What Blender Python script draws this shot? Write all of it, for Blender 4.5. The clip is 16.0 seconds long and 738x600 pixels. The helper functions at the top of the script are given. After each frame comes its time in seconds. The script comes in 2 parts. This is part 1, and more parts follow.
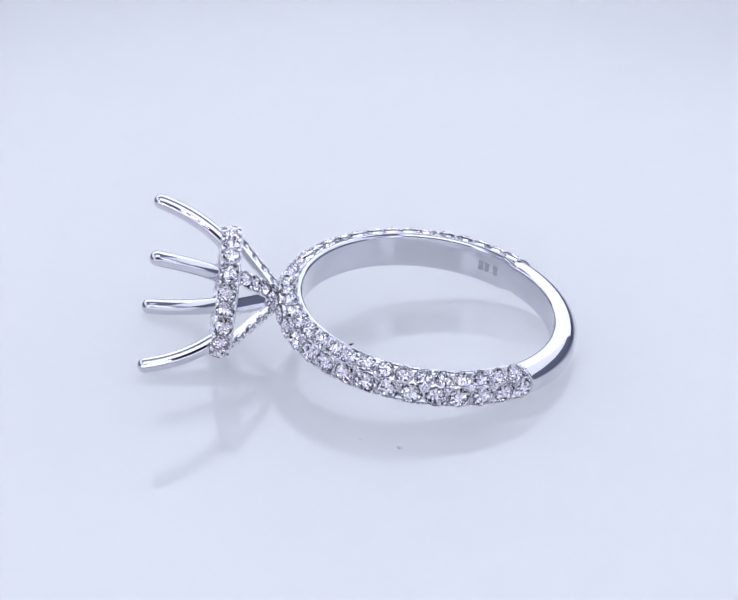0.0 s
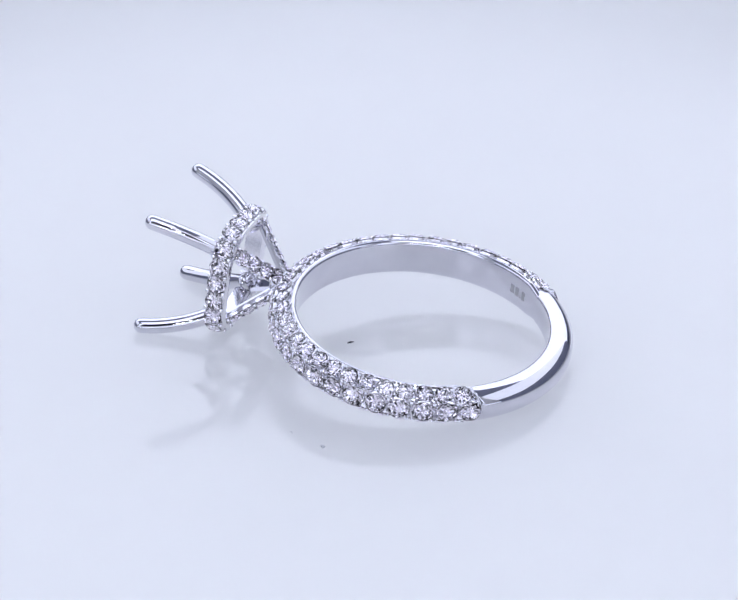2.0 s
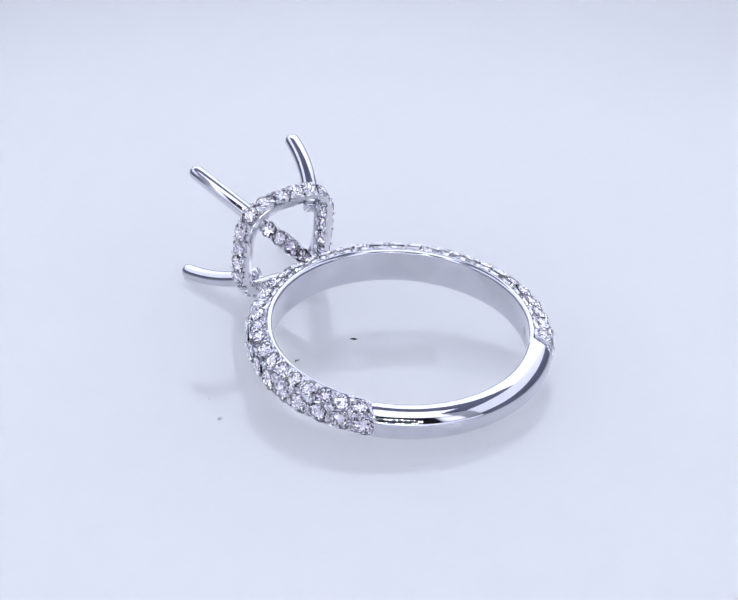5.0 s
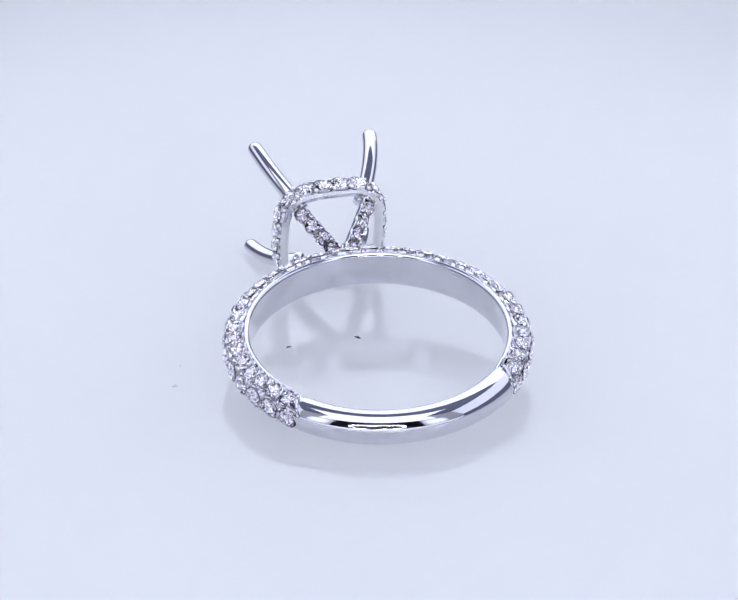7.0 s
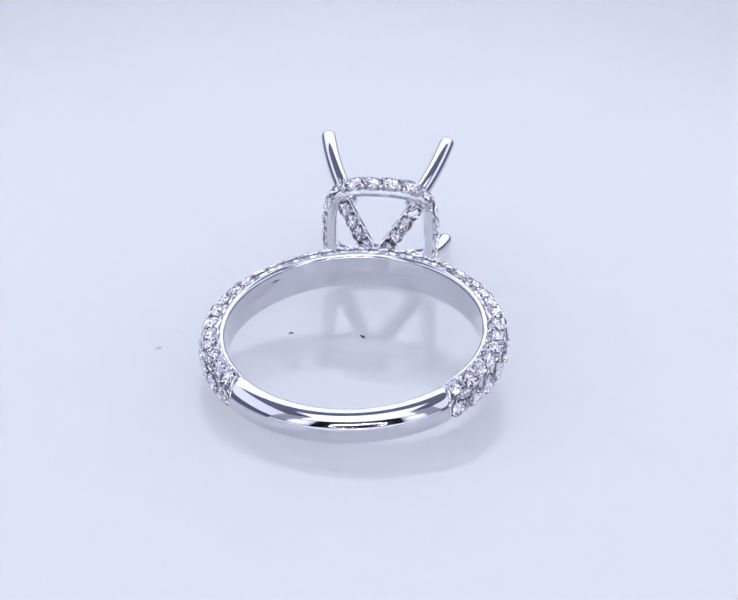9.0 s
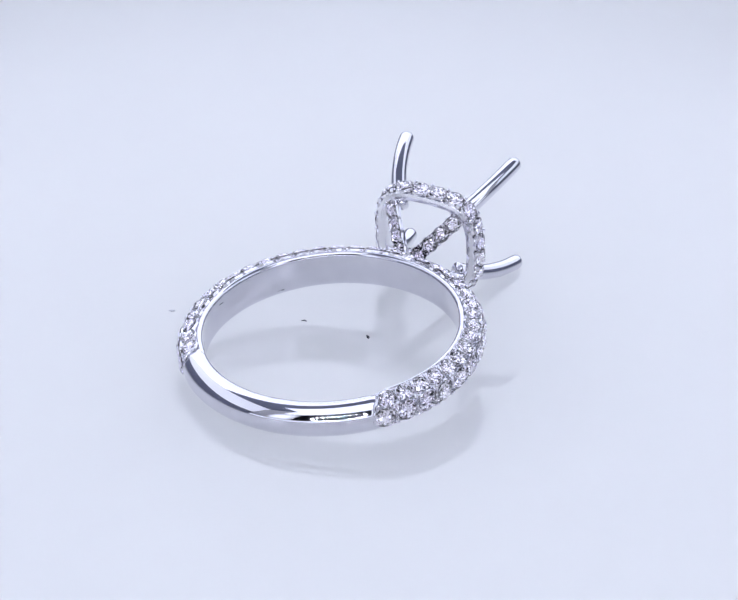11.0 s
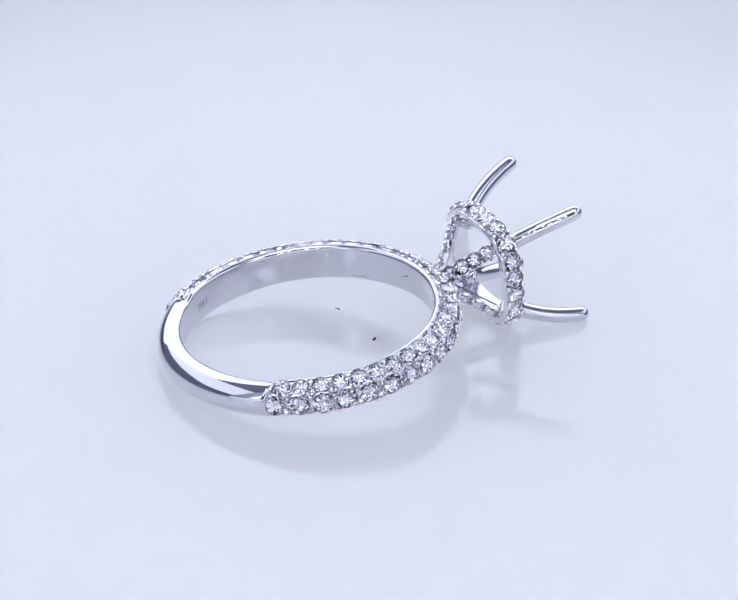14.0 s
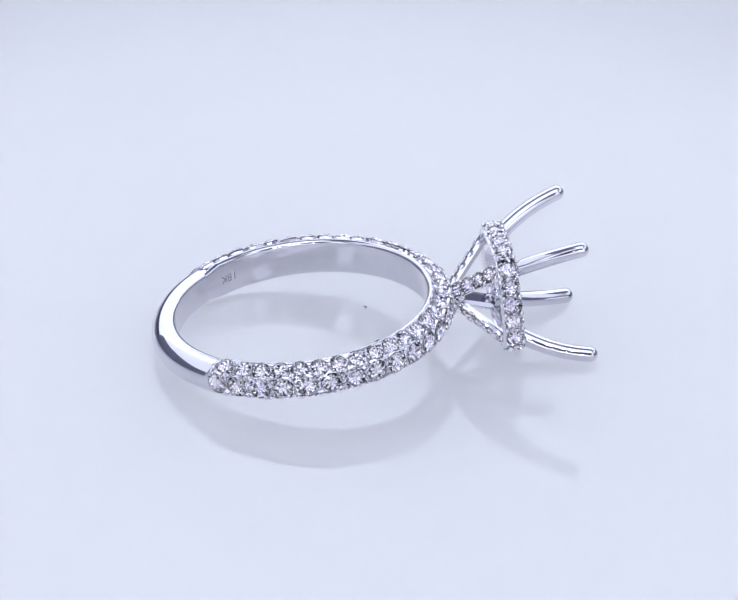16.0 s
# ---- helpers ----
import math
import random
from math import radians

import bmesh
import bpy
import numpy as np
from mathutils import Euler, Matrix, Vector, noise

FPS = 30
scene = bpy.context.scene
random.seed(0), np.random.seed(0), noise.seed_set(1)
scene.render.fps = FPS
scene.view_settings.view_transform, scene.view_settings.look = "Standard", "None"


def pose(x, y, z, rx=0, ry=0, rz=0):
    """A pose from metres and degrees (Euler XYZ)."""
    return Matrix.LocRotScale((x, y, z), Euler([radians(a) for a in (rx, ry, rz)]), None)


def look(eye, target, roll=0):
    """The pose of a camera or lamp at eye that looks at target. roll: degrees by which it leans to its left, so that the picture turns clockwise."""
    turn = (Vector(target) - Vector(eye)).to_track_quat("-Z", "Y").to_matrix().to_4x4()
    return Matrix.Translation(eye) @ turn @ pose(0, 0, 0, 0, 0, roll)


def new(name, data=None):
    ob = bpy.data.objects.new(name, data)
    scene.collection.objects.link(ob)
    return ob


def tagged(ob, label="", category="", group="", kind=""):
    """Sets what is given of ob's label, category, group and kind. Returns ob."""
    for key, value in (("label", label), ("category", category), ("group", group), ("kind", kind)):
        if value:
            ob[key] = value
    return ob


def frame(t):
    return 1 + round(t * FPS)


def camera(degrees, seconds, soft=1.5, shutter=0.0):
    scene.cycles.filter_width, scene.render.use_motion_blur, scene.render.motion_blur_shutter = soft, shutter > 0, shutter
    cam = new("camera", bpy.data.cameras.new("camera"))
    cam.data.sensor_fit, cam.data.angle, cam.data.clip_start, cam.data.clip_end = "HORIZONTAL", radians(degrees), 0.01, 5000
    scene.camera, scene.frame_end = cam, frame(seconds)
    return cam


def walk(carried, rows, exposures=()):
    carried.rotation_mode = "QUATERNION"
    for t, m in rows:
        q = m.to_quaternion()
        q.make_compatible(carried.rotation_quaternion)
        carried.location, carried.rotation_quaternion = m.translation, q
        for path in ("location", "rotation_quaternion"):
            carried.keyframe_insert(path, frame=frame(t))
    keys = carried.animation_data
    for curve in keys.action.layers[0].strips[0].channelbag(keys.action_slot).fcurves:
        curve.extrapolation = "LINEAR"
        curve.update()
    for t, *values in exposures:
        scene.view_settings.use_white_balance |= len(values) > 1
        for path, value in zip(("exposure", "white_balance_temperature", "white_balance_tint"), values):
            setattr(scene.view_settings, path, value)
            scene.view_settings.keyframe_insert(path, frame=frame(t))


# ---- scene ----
MM = 0.001
PITCH, YAW, ROLL = 28.752, 0.067, 0.79
RING_REST = pose(0.000127, -0.004161, 0.002306, 6.608, -1.989, 3.7)   # at 8 s

# ---- camera ----
EYE = Vector((0, -0.2414, 0.13583))
AIM = EYE + Vector((math.sin(radians(YAW)) * math.cos(radians(PITCH)), math.cos(radians(YAW)) * math.cos(radians(PITCH)), -math.sin(radians(PITCH)))) * 0.27
cam = camera(10.215, 16.0)
walk(cam, [(0, look(EYE, AIM, ROLL)), (16, look(EYE, AIM, ROLL))])

# ---- light: a white diffusion tent, unseen, whose cloth emits in place of lamps outside ----
world = bpy.data.worlds.new("room_air")
scene.world = world
world.use_nodes = True
world.node_tree.nodes["Background"].inputs[0].default_value = (0.5, 0.55, 0.7, 1)
world.node_tree.nodes["Background"].inputs[1].default_value = 0.02
scene.view_settings.exposure = -0.04
TINT = (0.855, 0.905, 1.06)
# Emission of unseen cloth; the side value is raised to brighten plate and stones.
GLOW_BACK, GLOW_SIDE, GLOW_TOP, GLOW_FRONT, GLOW_FLAP = 1.26, 0.85, 1.36, 0.06, 1.5


# ---- materials ----
def base_material(name, colour, rough, metal=0.0, ior=1.5):
    m = bpy.data.materials.new(name)
    m.use_nodes = True
    b = m.node_tree.nodes["Principled BSDF"]
    b.inputs["Base Color"].default_value = (*colour, 1)
    b.inputs["Roughness"].default_value = rough
    b.inputs["Metallic"].default_value = metal
    b.inputs["IOR"].default_value = ior
    return m, m.node_tree, b


def mottled(m, tree, b, dark, light, scale, rough=None, bump=0.0, bump_scale=None):
    """Two scales of noise drive colour, roughness and relief."""
    co = tree.nodes.new("ShaderNodeTexCoord")
    n1 = tree.nodes.new("ShaderNodeTexNoise")
    n1.inputs["Scale"].default_value, n1.inputs["Detail"].default_value = scale, 6
    tree.links.new(co.outputs["Object"], n1.inputs["Vector"])
    ramp = tree.nodes.new("ShaderNodeValToRGB")
    ramp.color_ramp.elements[0].position, ramp.color_ramp.elements[1].position = 0.3, 0.7
    ramp.color_ramp.elements[0].color, ramp.color_ramp.elements[1].color = (*dark, 1), (*light, 1)
    tree.links.new(n1.outputs["Fac"], ramp.inputs["Fac"])
    tree.links.new(ramp.outputs["Color"], b.inputs["Base Color"])
    n2 = tree.nodes.new("ShaderNodeTexNoise")
    n2.inputs["Scale"].default_value, n2.inputs["Detail"].default_value = bump_scale or scale * 12, 4
    tree.links.new(co.outputs["Object"], n2.inputs["Vector"])
    if rough:
        mr = tree.nodes.new("ShaderNodeMapRange")
        mr.inputs["To Min"].default_value, mr.inputs["To Max"].default_value = rough
        tree.links.new(n2.outputs["Fac"], mr.inputs["Value"])
        tree.links.new(mr.outputs["Result"], b.inputs["Roughness"])
    if bump:
        bp = tree.nodes.new("ShaderNodeBump")
        bp.inputs["Strength"].default_value, bp.inputs["Distance"].default_value = bump, 0.00002
        tree.links.new(n2.outputs["Fac"], bp.inputs["Height"])
        tree.links.new(bp.outputs["Normal"], b.inputs["Normal"])
    return m


def polished_gold():
    m, tree, b = base_material("polished_white_gold", (0.73, 0.72, 0.76), 0.05, 1.0)
    return mottled(m, tree, b, (0.705, 0.7, 0.755), (0.74, 0.735, 0.785), 900, (0.04, 0.07), 0.0, 5000)


def worked_gold():
    m, tree, b = base_material("worked_white_gold", (0.88, 0.87, 0.91), 0.15, 1.0)
    return mottled(m, tree, b, (0.86, 0.85, 0.89), (0.91, 0.9, 0.935), 2500, (0.1, 0.22), 0.15, 9000)


def diamond():
    m, tree, b = base_material("diamond", (0.985, 0.985, 1.0), 0.0, 0.0, 1.45)
    b.inputs["Transmission Weight"].default_value = 1.0
    info = tree.nodes.new("ShaderNodeObjectInfo")
    ramp = tree.nodes.new("ShaderNodeValToRGB")
    ramp.color_ramp.elements[0].color, ramp.color_ramp.elements[1].color = (0.955, 0.94, 1.0, 1), (1.0, 0.995, 0.995, 1)
    tree.links.new(info.outputs["Random"], ramp.inputs["Fac"])
    tree.links.new(ramp.outputs["Color"], b.inputs["Base Color"])
    return m


def acrylic():
    m, tree, b = base_material("glossy_white_acrylic", (0.78, 0.78, 0.78), 0.06, 0.0, 1.62)
    b.inputs["Subsurface Weight"].default_value = 1.0
    b.inputs["Subsurface Radius"].default_value = (1, 1, 1)
    b.inputs["Subsurface Scale"].default_value = 0.06
    return mottled(m, tree, b, (0.77, 0.77, 0.775), (0.795, 0.792, 0.79), 35, (0.025, 0.045), 0.0, 400)


def fabric(name, glow, soft=False):
    m, tree, b = base_material(name, (0.42, 0.42, 0.44), 0.9)
    mottled(m, tree, b, (0.4, 0.4, 0.42), (0.45, 0.45, 0.46), 60, (0.8, 0.95), 0.2, 1500)
    b.inputs["Emission Color"].default_value = (*TINT, 1)
    b.inputs["Emission Strength"].default_value = glow
    if soft:       # a lamp's falloff put into the emission: hot in the middle, dim at the hems
        co = tree.nodes.new("ShaderNodeTexCoord")
        sep = tree.nodes.new("ShaderNodeSeparateXYZ")
        tree.links.new(co.outputs["Generated"], sep.inputs[0])
        last = None
        for axis in ("X", "Z"):
            chain = sep.outputs[axis]
            for op, value in (("SUBTRACT", 0.5), ("ABSOLUTE", 0), ("MULTIPLY", 2), ("POWER", 3), ("MULTIPLY", -1), ("ADD", 1)):
                node = tree.nodes.new("ShaderNodeMath")
                node.operation = op
                node.inputs[1].default_value = value
                tree.links.new(chain, node.inputs[0])
                chain = node.outputs[0]
            if last is None:
                last = chain
        mul = tree.nodes.new("ShaderNodeMath")
        mul.operation = "MULTIPLY"
        tree.links.new(last, mul.inputs[0])
        tree.links.new(chain, mul.inputs[1])
        amp = tree.nodes.new("ShaderNodeMath")
        amp.operation, amp.inputs[1].default_value = "MULTIPLY", glow
        tree.links.new(mul.outputs[0], amp.inputs[0])
        tree.links.new(amp.outputs[0], b.inputs["Emission Strength"])
    return m


GOLD, WORKED, DIAMOND, ACRYLIC = polished_gold(), worked_gold(), diamond(), acrylic()
# Mirror backing added under the stones so they throw more light back.
ADDED_MIRROR = base_material("added_mirror_backing", (0.985, 0.965, 1.0), 0.02, 1.0)[0]
ETCH = mottled(*base_material("laser_etched_gold", (0.3, 0.3, 0.31), 0.5, 0.6), (0.25, 0.25, 0.26), (0.36, 0.36, 0.37), 4000)
DUST_DARK = mottled(*base_material("dark_fibre", (0.02, 0.02, 0.03), 0.8), (0.012, 0.012, 0.02), (0.035, 0.035, 0.045), 6000)
DUST_GREY = mottled(*base_material("grey_lint", (0.55, 0.55, 0.58), 0.9), (0.48, 0.48, 0.52), (0.62, 0.62, 0.65), 5000)
BLACK = mottled(*base_material("black_plastic", (0.02, 0.02, 0.02), 0.5), (0.015, 0.015, 0.016), (0.03, 0.03, 0.032), 80)
ROOM = mottled(*base_material("dark_studio_paint", (0.05, 0.055, 0.09), 0.8), (0.042, 0.046, 0.08), (0.06, 0.066, 0.1), 3)
ETCH_PALE = mottled(*base_material("pale_etched_gold", (0.5, 0.5, 0.52), 0.45, 0.7), (0.4, 0.4, 0.42), (0.52, 0.52, 0.54), 4000)
LED = base_material("lit_led", (0.9, 0.9, 0.9), 0.4)[0]
LED.node_tree.nodes["Principled BSDF"].inputs["Emission Color"].default_value = (0.88, 0.93, 1.06, 1)
LED.node_tree.nodes["Principled BSDF"].inputs["Emission Strength"].default_value = 150


# ---- mesh helpers ----
def mesh_of(name, verts, faces, material, smooth=False, unit=MM):
    me = bpy.data.meshes.new(name)
    me.from_pydata([tuple(c * unit for c in v) for v in verts], [], faces)
    me.materials.append(material)
    if smooth:
        me.polygons.foreach_set("use_smooth", [True] * len(me.polygons))
    bm = bmesh.new()
    bm.from_mesh(me)
    bmesh.ops.recalc_face_normals(bm, faces=bm.faces)
    bm.to_mesh(me)
    bm.free()
    return me


def part(name, me, parent, label="", m=None):
    ob = new(name, me)
    ob.parent = parent
    if m is not None:
        ob.matrix_basis = m
    return tagged(ob, label) if label else ob


def box(name, size, at, material, parent=None, label="", bevel=0.0):
    bm = bmesh.new()
    bmesh.ops.create_cube(bm, size=1.0)
    bmesh.ops.scale(bm, vec=size, verts=bm.verts)
    if bevel:
        bmesh.ops.bevel(bm, geom=bm.edges[:], offset=bevel, segments=2, affect="EDGES")
    me = bpy.data.meshes.new(name)
    bm.to_mesh(me)
    bm.free()
    me.materials.append(material)
    ob = new(name, me)
    ob.location = at
    ob.parent = parent
    return tagged(ob, label) if label else ob


def sweep(rings, closed=False, caps=True):
    """Verts and faces of a skin over rings of equally many points."""
    n = len(rings[0])
    verts = [p for ring in rings for p in ring]
    faces = []
    last = len(rings) if closed else len(rings) - 1
    for i in range(last):
        a, b = i * n, ((i + 1) % len(rings)) * n
        for j in range(n):
            k = (j + 1) % n
            faces.append((a + j, a + k, b + k, b + j))
    if caps and not closed:
        faces.append(tuple(range(n))[::-1])
        faces.append(tuple(range((len(rings) - 1) * n, len(rings) * n)))
    return verts, faces


# ---- the tent, the room and the table ----
def tent_panel(name, size, at, glow, label, soft=False):
    ob = box(name, size, at, fabric(name + "_cloth", glow, soft))
    return tagged(ob, label, kind="structure")


TW, TF, TB, TH = 0.34, -0.2, 0.36, 0.42     # half width, front, back, height
DARK_BACK, DARK_SIDE = 0.06, 0.14      # below these heights unseen dark strips make the dark bands mirrored in the ring
# Dark colour stands in for unlit cloth; the strips are unseen and added.
DARK_STRIP = mottled(*base_material("dark_reflection_strip", (0.18, 0.19, 0.25), 0.9), (0.16, 0.17, 0.23), (0.2, 0.21, 0.27), 60)
for name, wide, at, glow, what, hem in (("wall_back", (2 * TW, 0.004), (0, TB), GLOW_BACK, "back", DARK_BACK), ("wall_west", (0.004, TB - TF), (-TW, (TF + TB) / 2), GLOW_SIDE, "side", DARK_SIDE),
                                   ("wall_east", (0.004, TB - TF), (TW, (TF + TB) / 2), GLOW_SIDE, "side", DARK_SIDE)):
    tent_panel(name, (*wide, TH - hem), (*at, (TH + hem) / 2), glow, "white diffusion cloth %s wall of a light tent" % what)
    tagged(box(name + "_dark_strip", (*wide, hem + 0.03), (*at, (hem - 0.03) / 2), DARK_STRIP), "added dark blue-grey strip along the tent foot, for dark reflections", kind="structure")
SOFT = 0.19      # half width of the lit panels over the camera
tent_panel("ceiling_front", (2 * SOFT, 0.16, 0.004), (0, TF + 0.08, TH), GLOW_TOP, "white diffusion cloth roof of a light tent")
tent_panel("ceiling_back", (2 * TW, 0.19, 0.004), (0, TB - 0.095, TH), GLOW_TOP, "white diffusion cloth roof of a light tent")
OPEN_W, OPEN_LOW, OPEN_HIGH, FLAP = 0.122, 0.055, 0.235, 0.105
# This flap is given the side glow to brighten the stones facing it.
tent_panel("wall_front_low", (2 * TW, 0.004, OPEN_LOW + 0.03), (0, TF, OPEN_LOW / 2 - 0.015), GLOW_SIDE, "white cloth front flap below the opening, glowing to brighten the stones")
tent_panel("wall_front_high", (2 * SOFT, 0.004, TH - OPEN_HIGH), (0, TF, (TH + OPEN_HIGH) / 2), GLOW_TOP, "white diffusion panel above the opening")
for name, sx in (("west", -1), ("east", 1)):
    tent_panel("wall_front_high_" + name, (TW - SOFT, 0.004, TH - OPEN_HIGH), (sx * (TW + SOFT) / 2, TF, (TH + OPEN_HIGH) / 2), GLOW_FRONT, "dim white cloth front flap")
    tagged(box("ceiling_front_" + name, (TW - SOFT, 0.16, 0.004), (sx * (TW + SOFT) / 2, TF + 0.08, TH), DARK_STRIP), "added dark blue-grey roof strip, for dark reflections", kind="structure")
# Unseen dark strip overhead, added for the thin dark line mirrored on the shank.
tagged(box("ceiling_middle", (2 * TW, 0.21, 0.004), (0, 0.065, TH), DARK_STRIP), "added dark blue-grey roof strip, for dark reflections", kind="structure")
for name, sx in (("wall_front_west", -1), ("wall_front_east", 1)):
    tent_panel(name, (FLAP, 0.004, OPEN_HIGH - OPEN_LOW), (sx * (OPEN_W + FLAP / 2), TF, (OPEN_HIGH + OPEN_LOW) / 2), GLOW_FLAP, "bright white cloth front flap beside the opening", True)
    tent_panel(name + "_outer", (TW - OPEN_W - FLAP, 0.004, OPEN_HIGH - OPEN_LOW), (sx * (TW + OPEN_W + FLAP) / 2, TF, (OPEN_HIGH + OPEN_LOW) / 2), GLOW_FRONT, "dim white cloth front flap")
# Unseen bench, coloured dark for the low dark band mirrored in the ring.
tagged(box("floor", (3, 3, 0.02), (0, 0, -0.045), mottled(*base_material("dark_bench_colour", (0.12, 0.13, 0.19), 0.5), (0.1, 0.11, 0.16), (0.14, 0.15, 0.21), 20)), "unseen bench top under the tent, coloured dark for reflections", kind="structure")
for name, size, at in (("room_wall_north", (3, 0.02, 2), (0, 1.5, 0.95)), ("room_wall_south", (3, 0.02, 2), (0, -1.5, 0.95)),
                       ("room_wall_west", (0.02, 3, 2), (-1.5, 0, 0.95)), ("room_wall_east", (0.02, 3, 2), (1.5, 0, 0.95)),
                       ("room_ceiling", (3, 3, 0.02), (0, 0, 1.96))):
    tagged(box(name, size, at, ROOM), "dark painted wall of the studio room", kind="structure")


def turntable():
    prof = [(0.0, -26), (60, -26), (60, -9), (128.5, -8.5), (130, -7.5), (130, -1.2), (129.6, -0.4), (128.8, 0), (0.0, 0)]
    n = 160
    verts, faces = [], []
    for i in range(n):
        a = 2 * math.pi * i / n
        verts += [(r * math.cos(a), r * math.sin(a), z) for r, z in prof[1:-1]]
    k = len(prof) - 2
    for i in range(n):
        b = (i + 1) % n
        faces += [(i * k + j, b * k + j, b * k + j + 1, i * k + j + 1) for j in range(k - 1)]
    faces.append(tuple(i * k for i in range(n))[::-1])
    faces.append(tuple(i * k + k - 1 for i in range(n)))
    root = new("turntable")
    root.location = (0, 0, 0)
    part("turntable_top", mesh_of("turntable_top", verts, faces, ACRYLIC), root)
    # foot under the plate
    foot = [[(r * math.cos(2 * math.pi * j / 48), r * math.sin(2 * math.pi * j / 48), z) for j in range(48)] for r, z in ((58, -35), (60, -34), (60, -27), (58, -26))]
    part("turntable_foot", mesh_of("turntable_foot", *sweep(foot), BLACK, True), root, "black plastic motor foot")
    return tagged(root, "glossy white acrylic turntable plate", "turntable")


def speck(name, size, material, label, curl=0.0):
    """A lint fibre: a tapered, slightly bent rod lying on the plate."""
    l, w, h = size
    rings = []
    for i in range(9):
        s = i / 8 - 0.5
        t = max(0.25, math.cos(s * 2.6)) * (1 + 0.25 * math.sin(i * 2.1))
        rings.append([(s * l, curl * s * s * 4 + w / 2 * t * math.cos(a), h * 0.5 + h / 2 * t * math.sin(a)) for a in (j * math.pi / 3 for j in range(6))])
    ob = new(name, mesh_of(name, *sweep(rings), material, True))
    return tagged(ob, label, "dust", group="dust on the plate")


# ---- the ring: local x across, y towards the head, z along the finger hole, millimetres ----
INNER, HALF = 8.44, 1.08
END = 46.4                       # half angle of the plain shank, from the side opposite the head
DOME_R, DOME_Z, GIRDLE = 8.83, 0.1, 1.23


def inner_profile(n, half):
    return [(INNER + z * z / 25, z) for z in (half * (2 * i / (n - 1) - 1) for i in range(n))]


def bevel(z, length, top):
    """Points up the softened edge between the inside wall, which ends at height z, and the top."""
    r = INNER + z * z / 25
    out = []
    for i in range(9):
        e = radians(12 + 42 * i / 8)
        r += length / 9 * math.sin(e)
        z += length / 9 * math.cos(e)
        out.append((r, z))
    out.append((r + 0.02, min(top, z + 0.012)))
    return out


def band_profile(plain):
    """Closed (r, z) loop: inner comfort curve upwards, then the outside downwards."""
    if plain:
        # a flat belly, a round shoulder and a softly domed top that rolls over to the inside
        pts = inner_profile(13, 0.84)
        lean, run = (0, 6, 11, 30, 41, 47, 58, 70, 88, 112), (0, 0.12, 0.36, 0.56, 0.77, 0.98, 1.26, 1.5, 1.75, 1.92)
        outer, r, z, step = [], 10.131, 0.0, 1.92 / 48
        for i in range(48):
            e = radians(float(np.interp((i + 0.5) * step, run, lean)))
            r, z = r - step * math.sin(e), z + step * math.cos(e)
            outer.append((r, z))
        r0, z0 = INNER + 0.84 ** 2 / 25, 0.84
        roll = [(r0 + (r - r0) * (1 - math.cos(q)), z0 + (z - z0) * math.sin(q)) for q in (math.pi / 2 * k / 9 for k in range(1, 9))]
        upper = roll + outer[::-1]
        pts += upper + [(10.131, 0.0)] + [(r, -z) for r, z in upper[::-1]]
        return pts
    pts = [(INNER + z * z / 25, z) for z in (-1.03 + 2.07 * i / 12 for i in range(13))] + bevel(1.04, 0.24, 1.28)
    rim = [(8.68, 1.22), (8.76, 1.215), (8.8, 1.19), (8.84, 1.12)]
    dome_arc = [(8.83 + 0.98 * math.cos(u), 0.98 * math.sin(u)) for u in (radians(82 - 164 * i / 32) for i in range(33))]
    pts += [(r, z + 0.07) for r, z in rim + dome_arc] + [(r, -z - 0.02) for r, z in rim[::-1]]
    return pts + [(r, -z) for r, z in bevel(1.03, 0.22, 1.25)[::-1]]


def around(a, r, z):
    """A point at angle a degrees from the side opposite the head."""
    t = radians(a)
    return (r * math.sin(t), -r * math.cos(t), z)


def band_meshes():
    plain, pave = band_profile(True), band_profile(False)
    rings = []
    steps = [-END + 2.4 * (i / 14) ** 2 for i in range(14)] + [-END + 2.4 + (2 * END - 4.8) * i / 100 for i in range(101)] + [END - 2.4 * (i / 14) ** 2 for i in range(13, -1, -1)]
    for a in steps:
        k = max(0.0, 1 - (END - abs(a)) / 2.4)
        drop = 0.5 * (1 - math.sqrt(1 - k * k))
        w = max(0.0, 1 - (END - abs(a)) / 14) ** 2 * math.copysign(1, a)
        rings.append([around(a + (w * (3.2 * min(1, abs(z) / 1.05) ** 2 - 0.5) * min(1, (r - 8.6) / 0.4) if r > 8.6 else 0),
                             r - (drop * 0.5 * min(1, (r - 8.6) / 0.5) if r > 8.6 else 0), z * (1 - 0.12 * drop)) for r, z in plain])
    shank = sweep(rings)
    rings = []
    n = 260
    for i in range(n + 1):
        a = END + (360 - 2 * END) * i / n
        k = min(1.0, (a - END) / 8, (360 - END - a) / 8)
        rings.append([around(a, r, z * (0.8 + 0.2 * k)) for r, z in pave])
    return shank, sweep(rings)


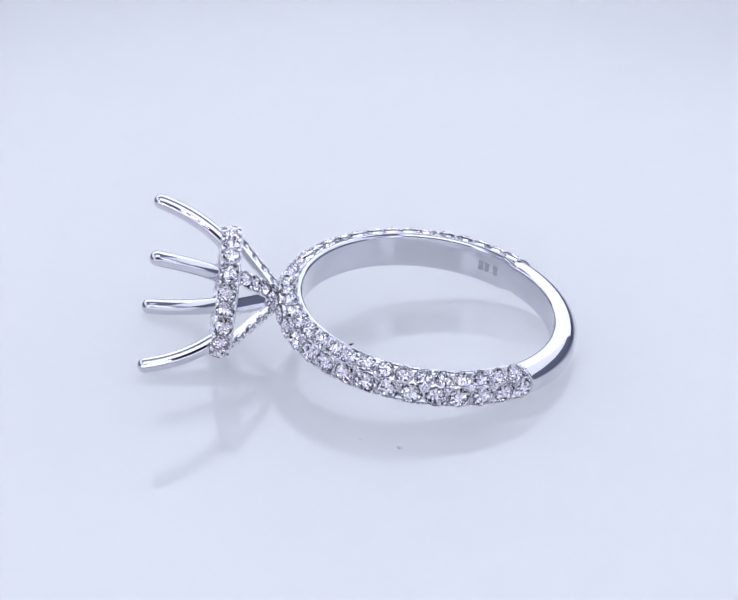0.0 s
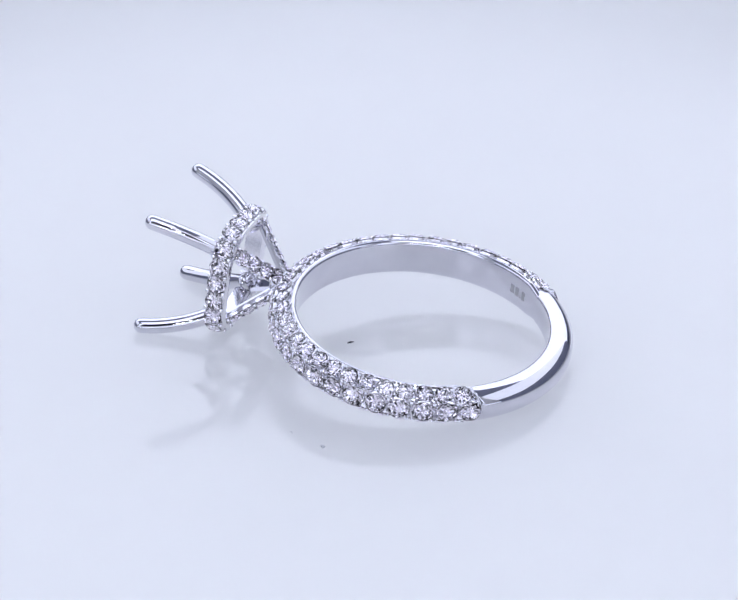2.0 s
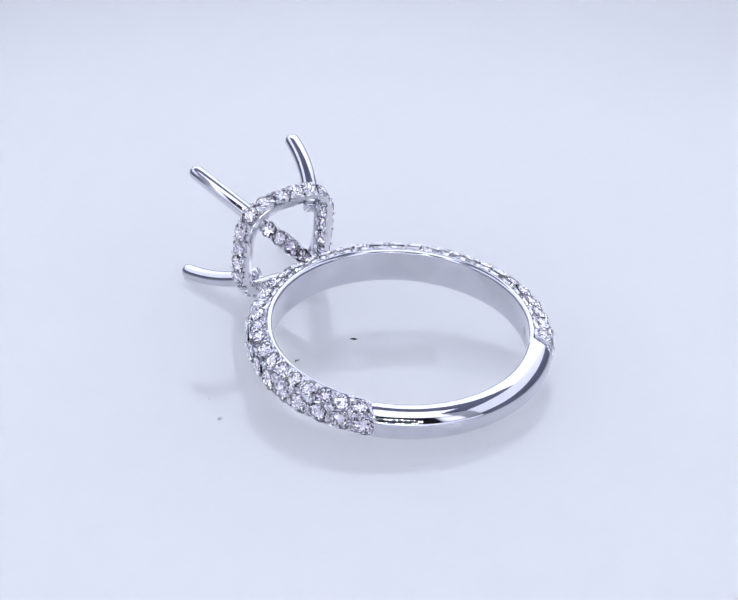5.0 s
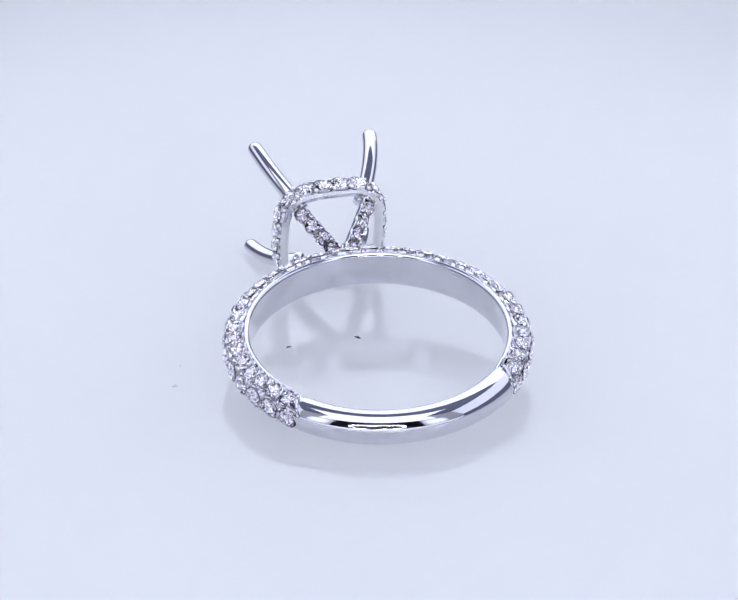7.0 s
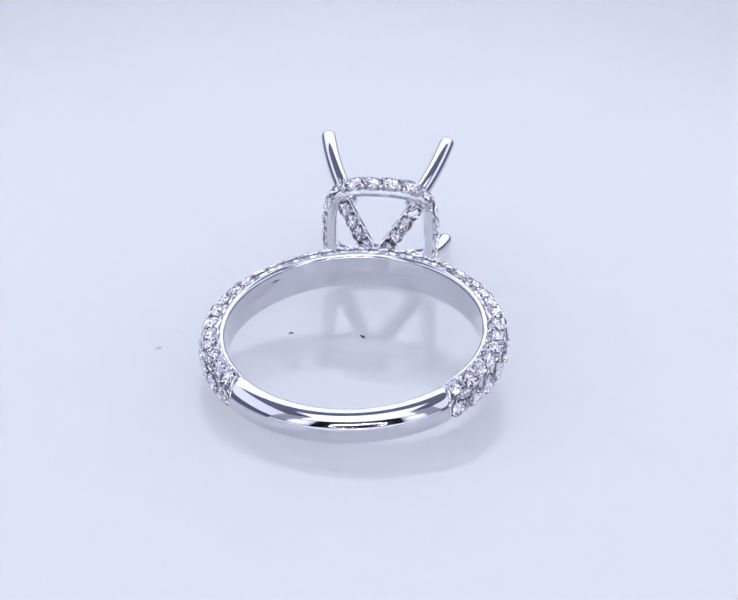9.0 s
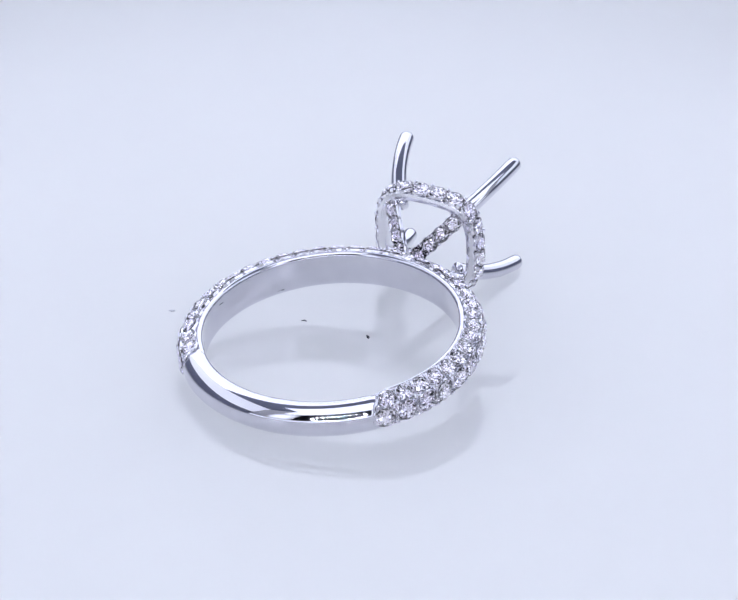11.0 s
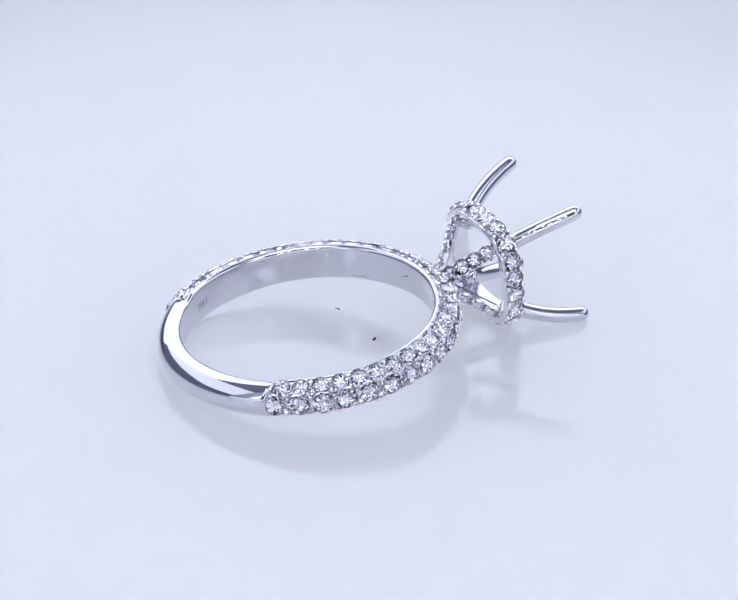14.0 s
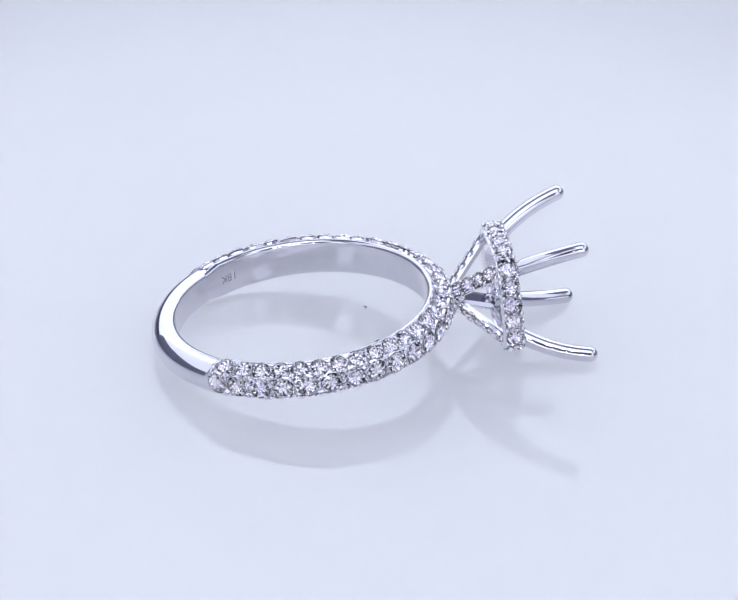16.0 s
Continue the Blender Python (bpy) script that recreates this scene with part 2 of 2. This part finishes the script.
def brilliant(d):
    """A round brilliant of girdle diameter d: table up (+z), girdle at z = 0. Crown faces first, then the pavilion for
    the added mirror, jittered for sparkle.
    """
    r = d / 2
    verts = [(0.52 * r * math.cos(a), 0.52 * r * math.sin(a), 0.27 * r) for a in (math.pi / 4 * i for i in range(8))]
    verts += [(r * math.cos(a), r * math.sin(a), 0.0) for a in (math.pi / 8 * i for i in range(16))]
    for level, (q, depth, wave) in enumerate(((0.76, 0.08, 0.09), (0.5, 0.17, 0.12), (0.26, 0.2, 0.12))):
        for i in range(16):
            a = math.pi / 8 * (i + 0.5 * (level + 1)) + random.uniform(-0.05, 0.05)
            f = (q + random.uniform(-0.04, 0.04)) * r
            verts.append((f * math.cos(a), f * math.sin(a), -(depth + wave * ((i + level) % 2) + random.uniform(-0.04, 0.04)) * r))
    verts.append((0, 0, -0.36 * r))
    crown = [tuple(range(8))]
    pavilion = []
    for i in range(8):
        g, j = 8 + 2 * i, (i + 1) % 8
        crown += [(i, 8 + (2 * i - 1) % 16, g), (i, g, g + 1), (i, g + 1, j)]
    for level in range(3):
        a, b = 8 + 16 * level, 24 + 16 * level
        for i in range(16):
            j = (i + 1) % 16
            pavilion += [(a + i, b + i, a + j), (a + j, b + i, b + j)]
    pavilion += [(56 + i, 72, 56 + (i + 1) % 16) for i in range(16)]
    return verts, crown, pavilion


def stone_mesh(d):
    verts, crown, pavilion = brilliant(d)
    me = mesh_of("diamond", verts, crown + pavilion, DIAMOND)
    me.materials.append(ADDED_MIRROR)
    # pavilion faces take the added mirror that brightens the stone
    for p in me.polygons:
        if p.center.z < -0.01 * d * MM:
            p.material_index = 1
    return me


def seat(d):
    """A tapering cup of metal round a stone, open at the top, with a sloping flange."""
    r = d / 2
    prof = [(0.96, -0.16), (0.985, -0.08), (1.01, -0.1), (1.06, -0.34), (1.02, -0.46), (0.5, -1.0), (0.25, -1.02), (0.45, -0.95), (0.93, -0.3)]
    rings = [[(q * r * math.cos(a), q * r * math.sin(a), z * r) for q, z in prof] for a in (math.pi / 6 * i for i in range(12))]
    return sweep(rings, closed=True)


def bead(r):
    bm = bmesh.new()
    bmesh.ops.create_icosphere(bm, subdivisions=2, radius=r)
    vs, fs = [tuple(v.co) for v in bm.verts], [tuple(v.index for v in f.verts) for f in bm.faces]
    bm.free()
    return vs, fs


class Heap:
    """Gathers many small pieces into one mesh."""

    def __init__(self):
        self.v, self.f = [], []

    def add(self, vf, m=None):
        n = len(self.v)
        self.v += [tuple(m @ Vector(c)) for c in vf[0]] if m is not None else vf[0]
        self.f += [tuple(i + n for i in g) for g in vf[1]]


def facing(at, out, along):
    """Pose with z along out and x along along, in millimetres."""
    z = Vector(out).normalized()
    x = (Vector(along) - z * Vector(along).dot(z)).normalized()
    y = z.cross(x)
    m = Matrix((x, y, z)).transposed().to_4x4()
    m.translation = at
    return m


def dome(a, u, rho=GIRDLE):
    """Point, outward direction and running direction on the pave dome at angle a and tilt u degrees."""
    t, v = radians(a), radians(u)
    out = Vector((math.cos(v) * math.sin(t), -math.cos(v) * math.cos(t), math.sin(v)))
    at = Vector(around(a, DOME_R, DOME_Z)) + out * rho
    return at, out, Vector((math.cos(t), math.sin(t), 0))


SHARED = {}


def stone(parent, m, d):
    key = (round(d, 2), random.randrange(6))
    if key not in SHARED:
        SHARED[key] = stone_mesh(d)
    m = m.copy()
    m.translation = m.translation * MM
    return part("diamond", SHARED[key], parent, m=m)


def tube(path, radius, n=16, round_end=True):
    """A rod along a list of points with a rounded far end; radius may be a function of 0..1."""
    pts = [Vector(p) for p in path]
    rings = []
    up = Vector((0.3, 0.2, 0.9))
    rad = radius if callable(radius) else (lambda s: radius)

    def ring(at, d, r):
        x = d.cross(up).normalized()
        y = d.cross(x).normalized()
        return [tuple(at + (x * math.cos(2 * math.pi * j / n) + y * math.sin(2 * math.pi * j / n)) * r) for j in range(n)]

    for i, p in enumerate(pts):
        d = (pts[min(i + 1, len(pts) - 1)] - pts[max(i - 1, 0)]).normalized()
        rings.append(ring(p, d, rad(i / (len(pts) - 1))))
    if round_end:
        d = (pts[-1] - pts[-2]).normalized()
        r = rad(1.0)
        for k in range(1, 6):
            a = k * math.pi / 10 * 0.97
            rings.append(ring(pts[-1] + d * r * math.sin(a), d, r * math.cos(a)))
    return sweep(rings)


def etched_text(body, size):
    cu = bpy.data.curves.new("etching", "FONT")
    cu.body, cu.size, cu.align_x, cu.align_y = body, size, "CENTER", "CENTER"
    cu.resolution_u = 3
    tmp = new("etching_tmp", cu)
    me = bpy.data.meshes.new_from_object(tmp.evaluated_get(bpy.context.evaluated_depsgraph_get()))
    vs, fs = [tuple(v.co) for v in me.vertices], [tuple(p.vertices) for p in me.polygons]
    bpy.data.objects.remove(tmp)
    bpy.data.meshes.remove(me)
    bpy.data.curves.remove(cu)
    return vs, fs


def on_inner(vs, a0, flip):
    """Wraps flat (x, y) onto the inside of the band round angle a0; upright, or turned round."""
    out = []
    for x, y, _ in vs:
        sx, sy = (-x, -y) if flip else (x, y)
        r = INNER + sy * sy / 25 - 0.004
        out.append(around(a0 - math.degrees(sx / INNER), r, sy + 0.03))
    return out


HEAD_Y, HEAD_LOW, HEAD_HIGH = 13.7, 13.0, 14.4
HEAD_TWIST = -2.6


def cushion(s, half, power=3.2):
    """A point of the cushion outline at parameter s (radians), with its outward direction."""
    c, n = math.cos(s), math.sin(s)
    k = half / (abs(c) ** power + abs(n) ** power) ** (1 / power)
    x, z = k * c, k * n
    g = Vector((math.copysign(abs(x) ** (power - 1), x), 0, math.copysign(abs(z) ** (power - 1), z))).normalized()
    return Vector((x, 0, z)), g


def cushion_steps(half, count, shift=0.0):
    """Parameters that part the outline into equal lengths."""
    m = 1440
    ps = [cushion(2 * math.pi * i / m, half)[0] for i in range(m + 1)]
    run = [0.0]
    for a, b in zip(ps, ps[1:]):
        run.append(run[-1] + (b - a).length)
    want = [(i + shift) / count * run[-1] for i in range(count)]
    return [float(np.interp(w, run, [2 * math.pi * i / m for i in range(m + 1)])) for w in want]


def engagement_ring():
    root = new("engagement_ring")
    root.matrix_basis = RING_REST
    shank, pave = band_meshes()
    part("shank", mesh_of("shank", *shank, GOLD, True), root, "plain polished white gold shank")
    base = part("pave_band", mesh_of("pave_band", *pave, GOLD, True), root, "white gold band half set with diamonds")
    for ob in (base.data, bpy.data.meshes["shank"]):
        ob.set_sharp_from_angle(angle=radians(50))
    # three rows of stones on each side of the head
    seats, beads = Heap(), Heap()
    ball = bead(0.1)
    rows = ((0, 1.48, 15), (57, 1.22, 17), (-57, 1.22, 17))
    span = 180 - END - 3.0
    for side in (1, -1):
        for u, d, count in rows:
            for i in range(count):
                first = 3.4 if u == 0 else 6.0
                a = side * (END + first + (span + 3.4 - first) * i / (count - 0.5))
                at, out, along = dome(a, u, GIRDLE - (0.05 if u else 0))
                m = facing(at, out, along) @ Matrix.Rotation(random.uniform(0, 6.28), 4, "Z") @ pose(0, 0, 0, random.uniform(-4, 4), random.uniform(-4, 4))
                stone(base, m, d)
                seats.add(seat(d), facing(at, out, along))
        for i in range(15):
            for u in (-32, 32):
                for dx in (-0.7, 0.7):
                    a = side * (END + 3.4 + span * (i + 0.5) / 14.5 + dx)
                    at, out, along = dome(a, u, GIRDLE + 0.13)
                    beads.add(ball, Matrix.Translation(at))
    part("stone_setting", mesh_of("stone_setting", seats.v, seats.f, WORKED), base, "cut white gold seats of the stones")["kind"] = "stuff"
    part("bead_setting", mesh_of("bead_setting", beads.v, beads.f, WORKED, True), base, "tiny white gold beads between the stones")["kind"] = "stuff"

    # a thin rounded lip of metal closes the stones off at each end
    for side in (1, -1):
        path = []
        for i in range(25):
            u = -78 + 156 * i / 24
            path.append(dome(side * (END - 0.9 + 3.6 * math.sin(radians(u)) ** 2), u, 1.2)[0])
        part("lip", mesh_of("lip", *tube(path, 0.12, 10, False), GOLD, True), base)

    # etchings inside the band
    vs, fs = etched_text("18K", 0.82)
    part("etched_fineness", mesh_of("etched_fineness", on_inner(vs, -59.5, True), fs, ETCH), root, "small etched fineness mark 18K")
    x = 0.0
    bars = []
    for w, h, y in ((0.36, 0.66, 0), (0.36, 0.66, 0), (0.1, 0.1, -0.28), (0.36, 0.66, 0)):
        bars.append((x, w, h, y))
        x += w + 0.1
    heap = Heap()
    for bx, w, h, y in bars:
        x0 = bx - x / 2
        heap.add((on_inner([(x0, y - h / 2, 0), (x0 + w, y - h / 2, 0), (x0 + w, y + h / 2, 0), (x0, y + h / 2, 0)], 60.6, False), [(0, 1, 2, 3)]))
    part("etched_mark", mesh_of("etched_mark", heap.v, heap.f, ETCH_PALE), root, "small etched maker's mark")

    # the head turns a little on the band
    pivot = Matrix.Translation((0, 15.0 * MM, 0))
    turn = Matrix.Translation((0, -0.14 * MM, 0)) @ Matrix.Rotation(radians(-HEAD_TWIST), 4, "Y") @ pivot @ Matrix.Rotation(radians(2.0), 4, "Z") @ pivot.inverted()
    head = part("head", mesh_of("head", *head_base(), WORKED, True), root, "four-prong cushion head with a pave collar", m=turn)
    part("collar", collar_mesh(), head, "cushion-shaped collar")
    collar_seats = Heap()
    for s in cushion_steps(3.62, 20, 0.5):
        p, g = cushion(s, 3.62)
        at = Vector((p.x, HEAD_Y, p.z)) + g * 0.24
        m = facing(at, g, (0, 1, 0))
        stone(head, m @ Matrix.Rotation(random.uniform(0, 6.28), 4, "Z") @ pose(0, 0, 0, random.uniform(-4, 4), random.uniform(-4, 4)), 1.3)
        collar_seats.add(seat(1.3), m)
        p2, g2 = cushion(s + 0.157, 3.62)
        for y in (HEAD_LOW + 0.16, HEAD_HIGH - 0.16):
            collar_seats.add(bead(0.16), Matrix.Translation(Vector((p2.x, y, p2.z)) + g2 * 0.2))
    for sx in (1, -1):
        for sz in (1, -1):
            lo, hi = Vector((0.3 * sx, 10.3, 0.3 * sz)), Vector((2.5 * sx, 13.15, 2.5 * sz))
            d = (hi - lo).normalized()
            out = (Vector((sx, 0, sz)).normalized())
            out = (out - d * out.dot(d)).normalized()
            part("strut", mesh_of("strut", *strut_mesh(lo, hi, out), GOLD), head)
            for k in (0.14, 0.38, 0.62, 0.86):
                at = lo.lerp(hi, k) + out * 0.3
                m = facing(at, out, d)
                stone(head, m @ Matrix.Rotation(random.uniform(0, 6.28), 4, "Z"), 1.1)
                collar_seats.add(seat(1.1), m)
                side = out.cross(d)
                for q in (-1, 1):
                    collar_seats.add(bead(0.11), Matrix.Translation(lo.lerp(hi, k + 0.12) + out * 0.34 + side * 0.42 * q))
            a, b, c = Vector((2.05 * sx, 13.5, 2.05 * sz)), Vector((3.5 * sx, 15.55, 3.5 * sz)), Vector((4.08 * sx, 18.52, 4.08 if sz > 0 else -3.96))
            path = [a * (1 - s) ** 2 + b * 2 * s * (1 - s) + c * s * s for s in (i / 22 for i in range(23))]
            part("prong", mesh_of("prong", *tube(path, lambda s: 0.55 - 0.03 * s, 24), GOLD, True), head, "long polished curved prong")
    part("stone_setting", mesh_of("stone_setting", collar_seats.v, collar_seats.f, WORKED), head, "cut white gold seats of the stones")["kind"] = "stuff"
    return tagged(root, "white gold diamond ring without centre stone, lying on the plate", "ring")


def head_base():
    """The small knot where the struts meet the band."""
    rings = []
    for i in range(9):
        s = i / 8
        r = 0.95 - 0.35 * math.sin(s * math.pi * 0.8)
        rings.append([(r * math.cos(a), 9.7 + 1.3 * s, r * math.sin(a)) for a in (2 * math.pi * j / 20 for j in range(20))])
    return sweep(rings)


def collar_mesh():
    """The cushion-shaped frame: a channel with two raised rims."""
    prof = [(-0.6, 13.12), (-0.5, 13.0), (-0.22, 12.95), (0.0, 13.02), (0.04, 13.1), (0.02, 13.14), (-0.38, 13.2), (-0.38, 14.2), (0.02, 14.26), (0.04, 14.3), (-0.02, 14.34), (-0.35, 14.36), (-0.55, 14.3)]
    rings = []
    for i in range(160):
        p, g = cushion(2 * math.pi * i / 160, 3.62)
        rings.append([(p.x + g.x * q, y, p.z + g.z * q) for q, y in prof])
    return mesh_of("collar", *sweep(rings, closed=True), WORKED)


def strut_mesh(lo, hi, out):
    d = (hi - lo).normalized()
    side = out.cross(d)
    rings = []
    for i in range(13):
        s = i / 12
        at = lo.lerp(hi, s)
        w = 0.54
        rings.append([tuple(at + side * q * w + out * h) for q, h in ((-0.94, 0.16), (-0.9, -0.1), (-0.5, -0.3), (0.5, -0.3), (0.9, -0.1), (0.94, 0.16), (0.86, 0.2), (0.75, 0.1), (0.5, -0.16), (-0.5, -0.16), (-0.75, 0.1), (-0.86, 0.2))])
    return sweep(rings)


def ring_light():
    """A black frame round the lens that carries a rounded rectangle of small lamps."""
    root = new("led_ring_light")
    root.matrix_basis = look(EYE, AIM, ROLL)
    hw, hh, rc, count = 0.08, 0.048, 0.043, 28
    seg = []
    m = 400
    for i in range(m):
        a = 2 * math.pi * i / m
        c, s = math.cos(a), math.sin(a)
        seg.append(Vector((math.copysign(hw - rc, c) + rc * c, math.copysign(hh - rc, s) + rc * s, 0)))
    run = [0.0]
    for a, b in zip(seg, seg[1:] + seg[:1]):
        run.append(run[-1] + (b - a).length)
    rings = []
    prof = ((-0.006, 0.0), (-0.006, -0.004), (0.006, -0.004), (0.006, 0.0))
    for i, p in enumerate(seg[::4]):
        g = p.normalized()
        rings.append([tuple(p + g * q + Vector((0, 0, z - 0.002))) for q, z in prof])
    part("frame", mesh_of("led_frame", *sweep(rings, closed=True), BLACK, unit=1), root, "black plastic frame")
    bm = bmesh.new()
    bmesh.ops.create_icosphere(bm, subdivisions=1, radius=0.0025)
    lamp = bpy.data.meshes.new("led")
    bm.to_mesh(lamp)
    bm.free()
    lamp.materials.append(LED)
    xs, ys = [p.x for p in seg] + [seg[0].x], [p.y for p in seg] + [seg[0].y]
    for i in range(count):
        w = run[-1] * i / count
        part("led", lamp, root, m=Matrix.Translation((float(np.interp(w, run, xs)), float(np.interp(w, run, ys)), -0.0078)))
    return tagged(root, "black ring light with a loop of small lit diodes", "ring light")


TABLE = turntable()
RING = engagement_ring()
ring_light()
DUST = [(speck("dust_fibre", (0.5, 0.2, 0.12), DUST_DARK, "tiny dark dust fibre lying on the glossy plate", 0.04), (-0.27, 0.89, 138)),
        (speck("dust_fibre", (0.42, 0.12, 0.08), DUST_DARK, "tiny dark curled dust fibre lying on the glossy plate", -0.15), (-5.1, 0.41, 15)),
        (speck("lint", (0.45, 0.3, 0.08), DUST_GREY, "pale grey lint speck lying on the glossy plate", 0.05), (-13.3, -3.55, 40)),
        (speck("lint", (0.26, 0.09, 0.03), DUST_GREY, "pale grey lint speck lying on the glossy plate", 0.1), (-12.55, -0.93, 70))]


def angle_at(t):
    """How far the plate has turned at t seconds, in degrees."""
    s = (t - 8) / 8
    return -10.7138 * (t - 8) + math.degrees(-0.011 * math.sin(math.pi * s) - 0.0118 * s * s)


def motions():
    times = [i * 0.5 for i in range(33)]
    turn = {t: Matrix.Rotation(radians(angle_at(t)), 4, "Z") for t in times}
    walk(TABLE, [(t, turn[t]) for t in times])
    walk(RING, [(t, turn[t] @ RING_REST) for t in times])
    for ob, (x, y, rz) in DUST:
        walk(ob, [(t, turn[t] @ pose(x * MM, y * MM, 0, 0, 0, rz)) for t in times])


motions()
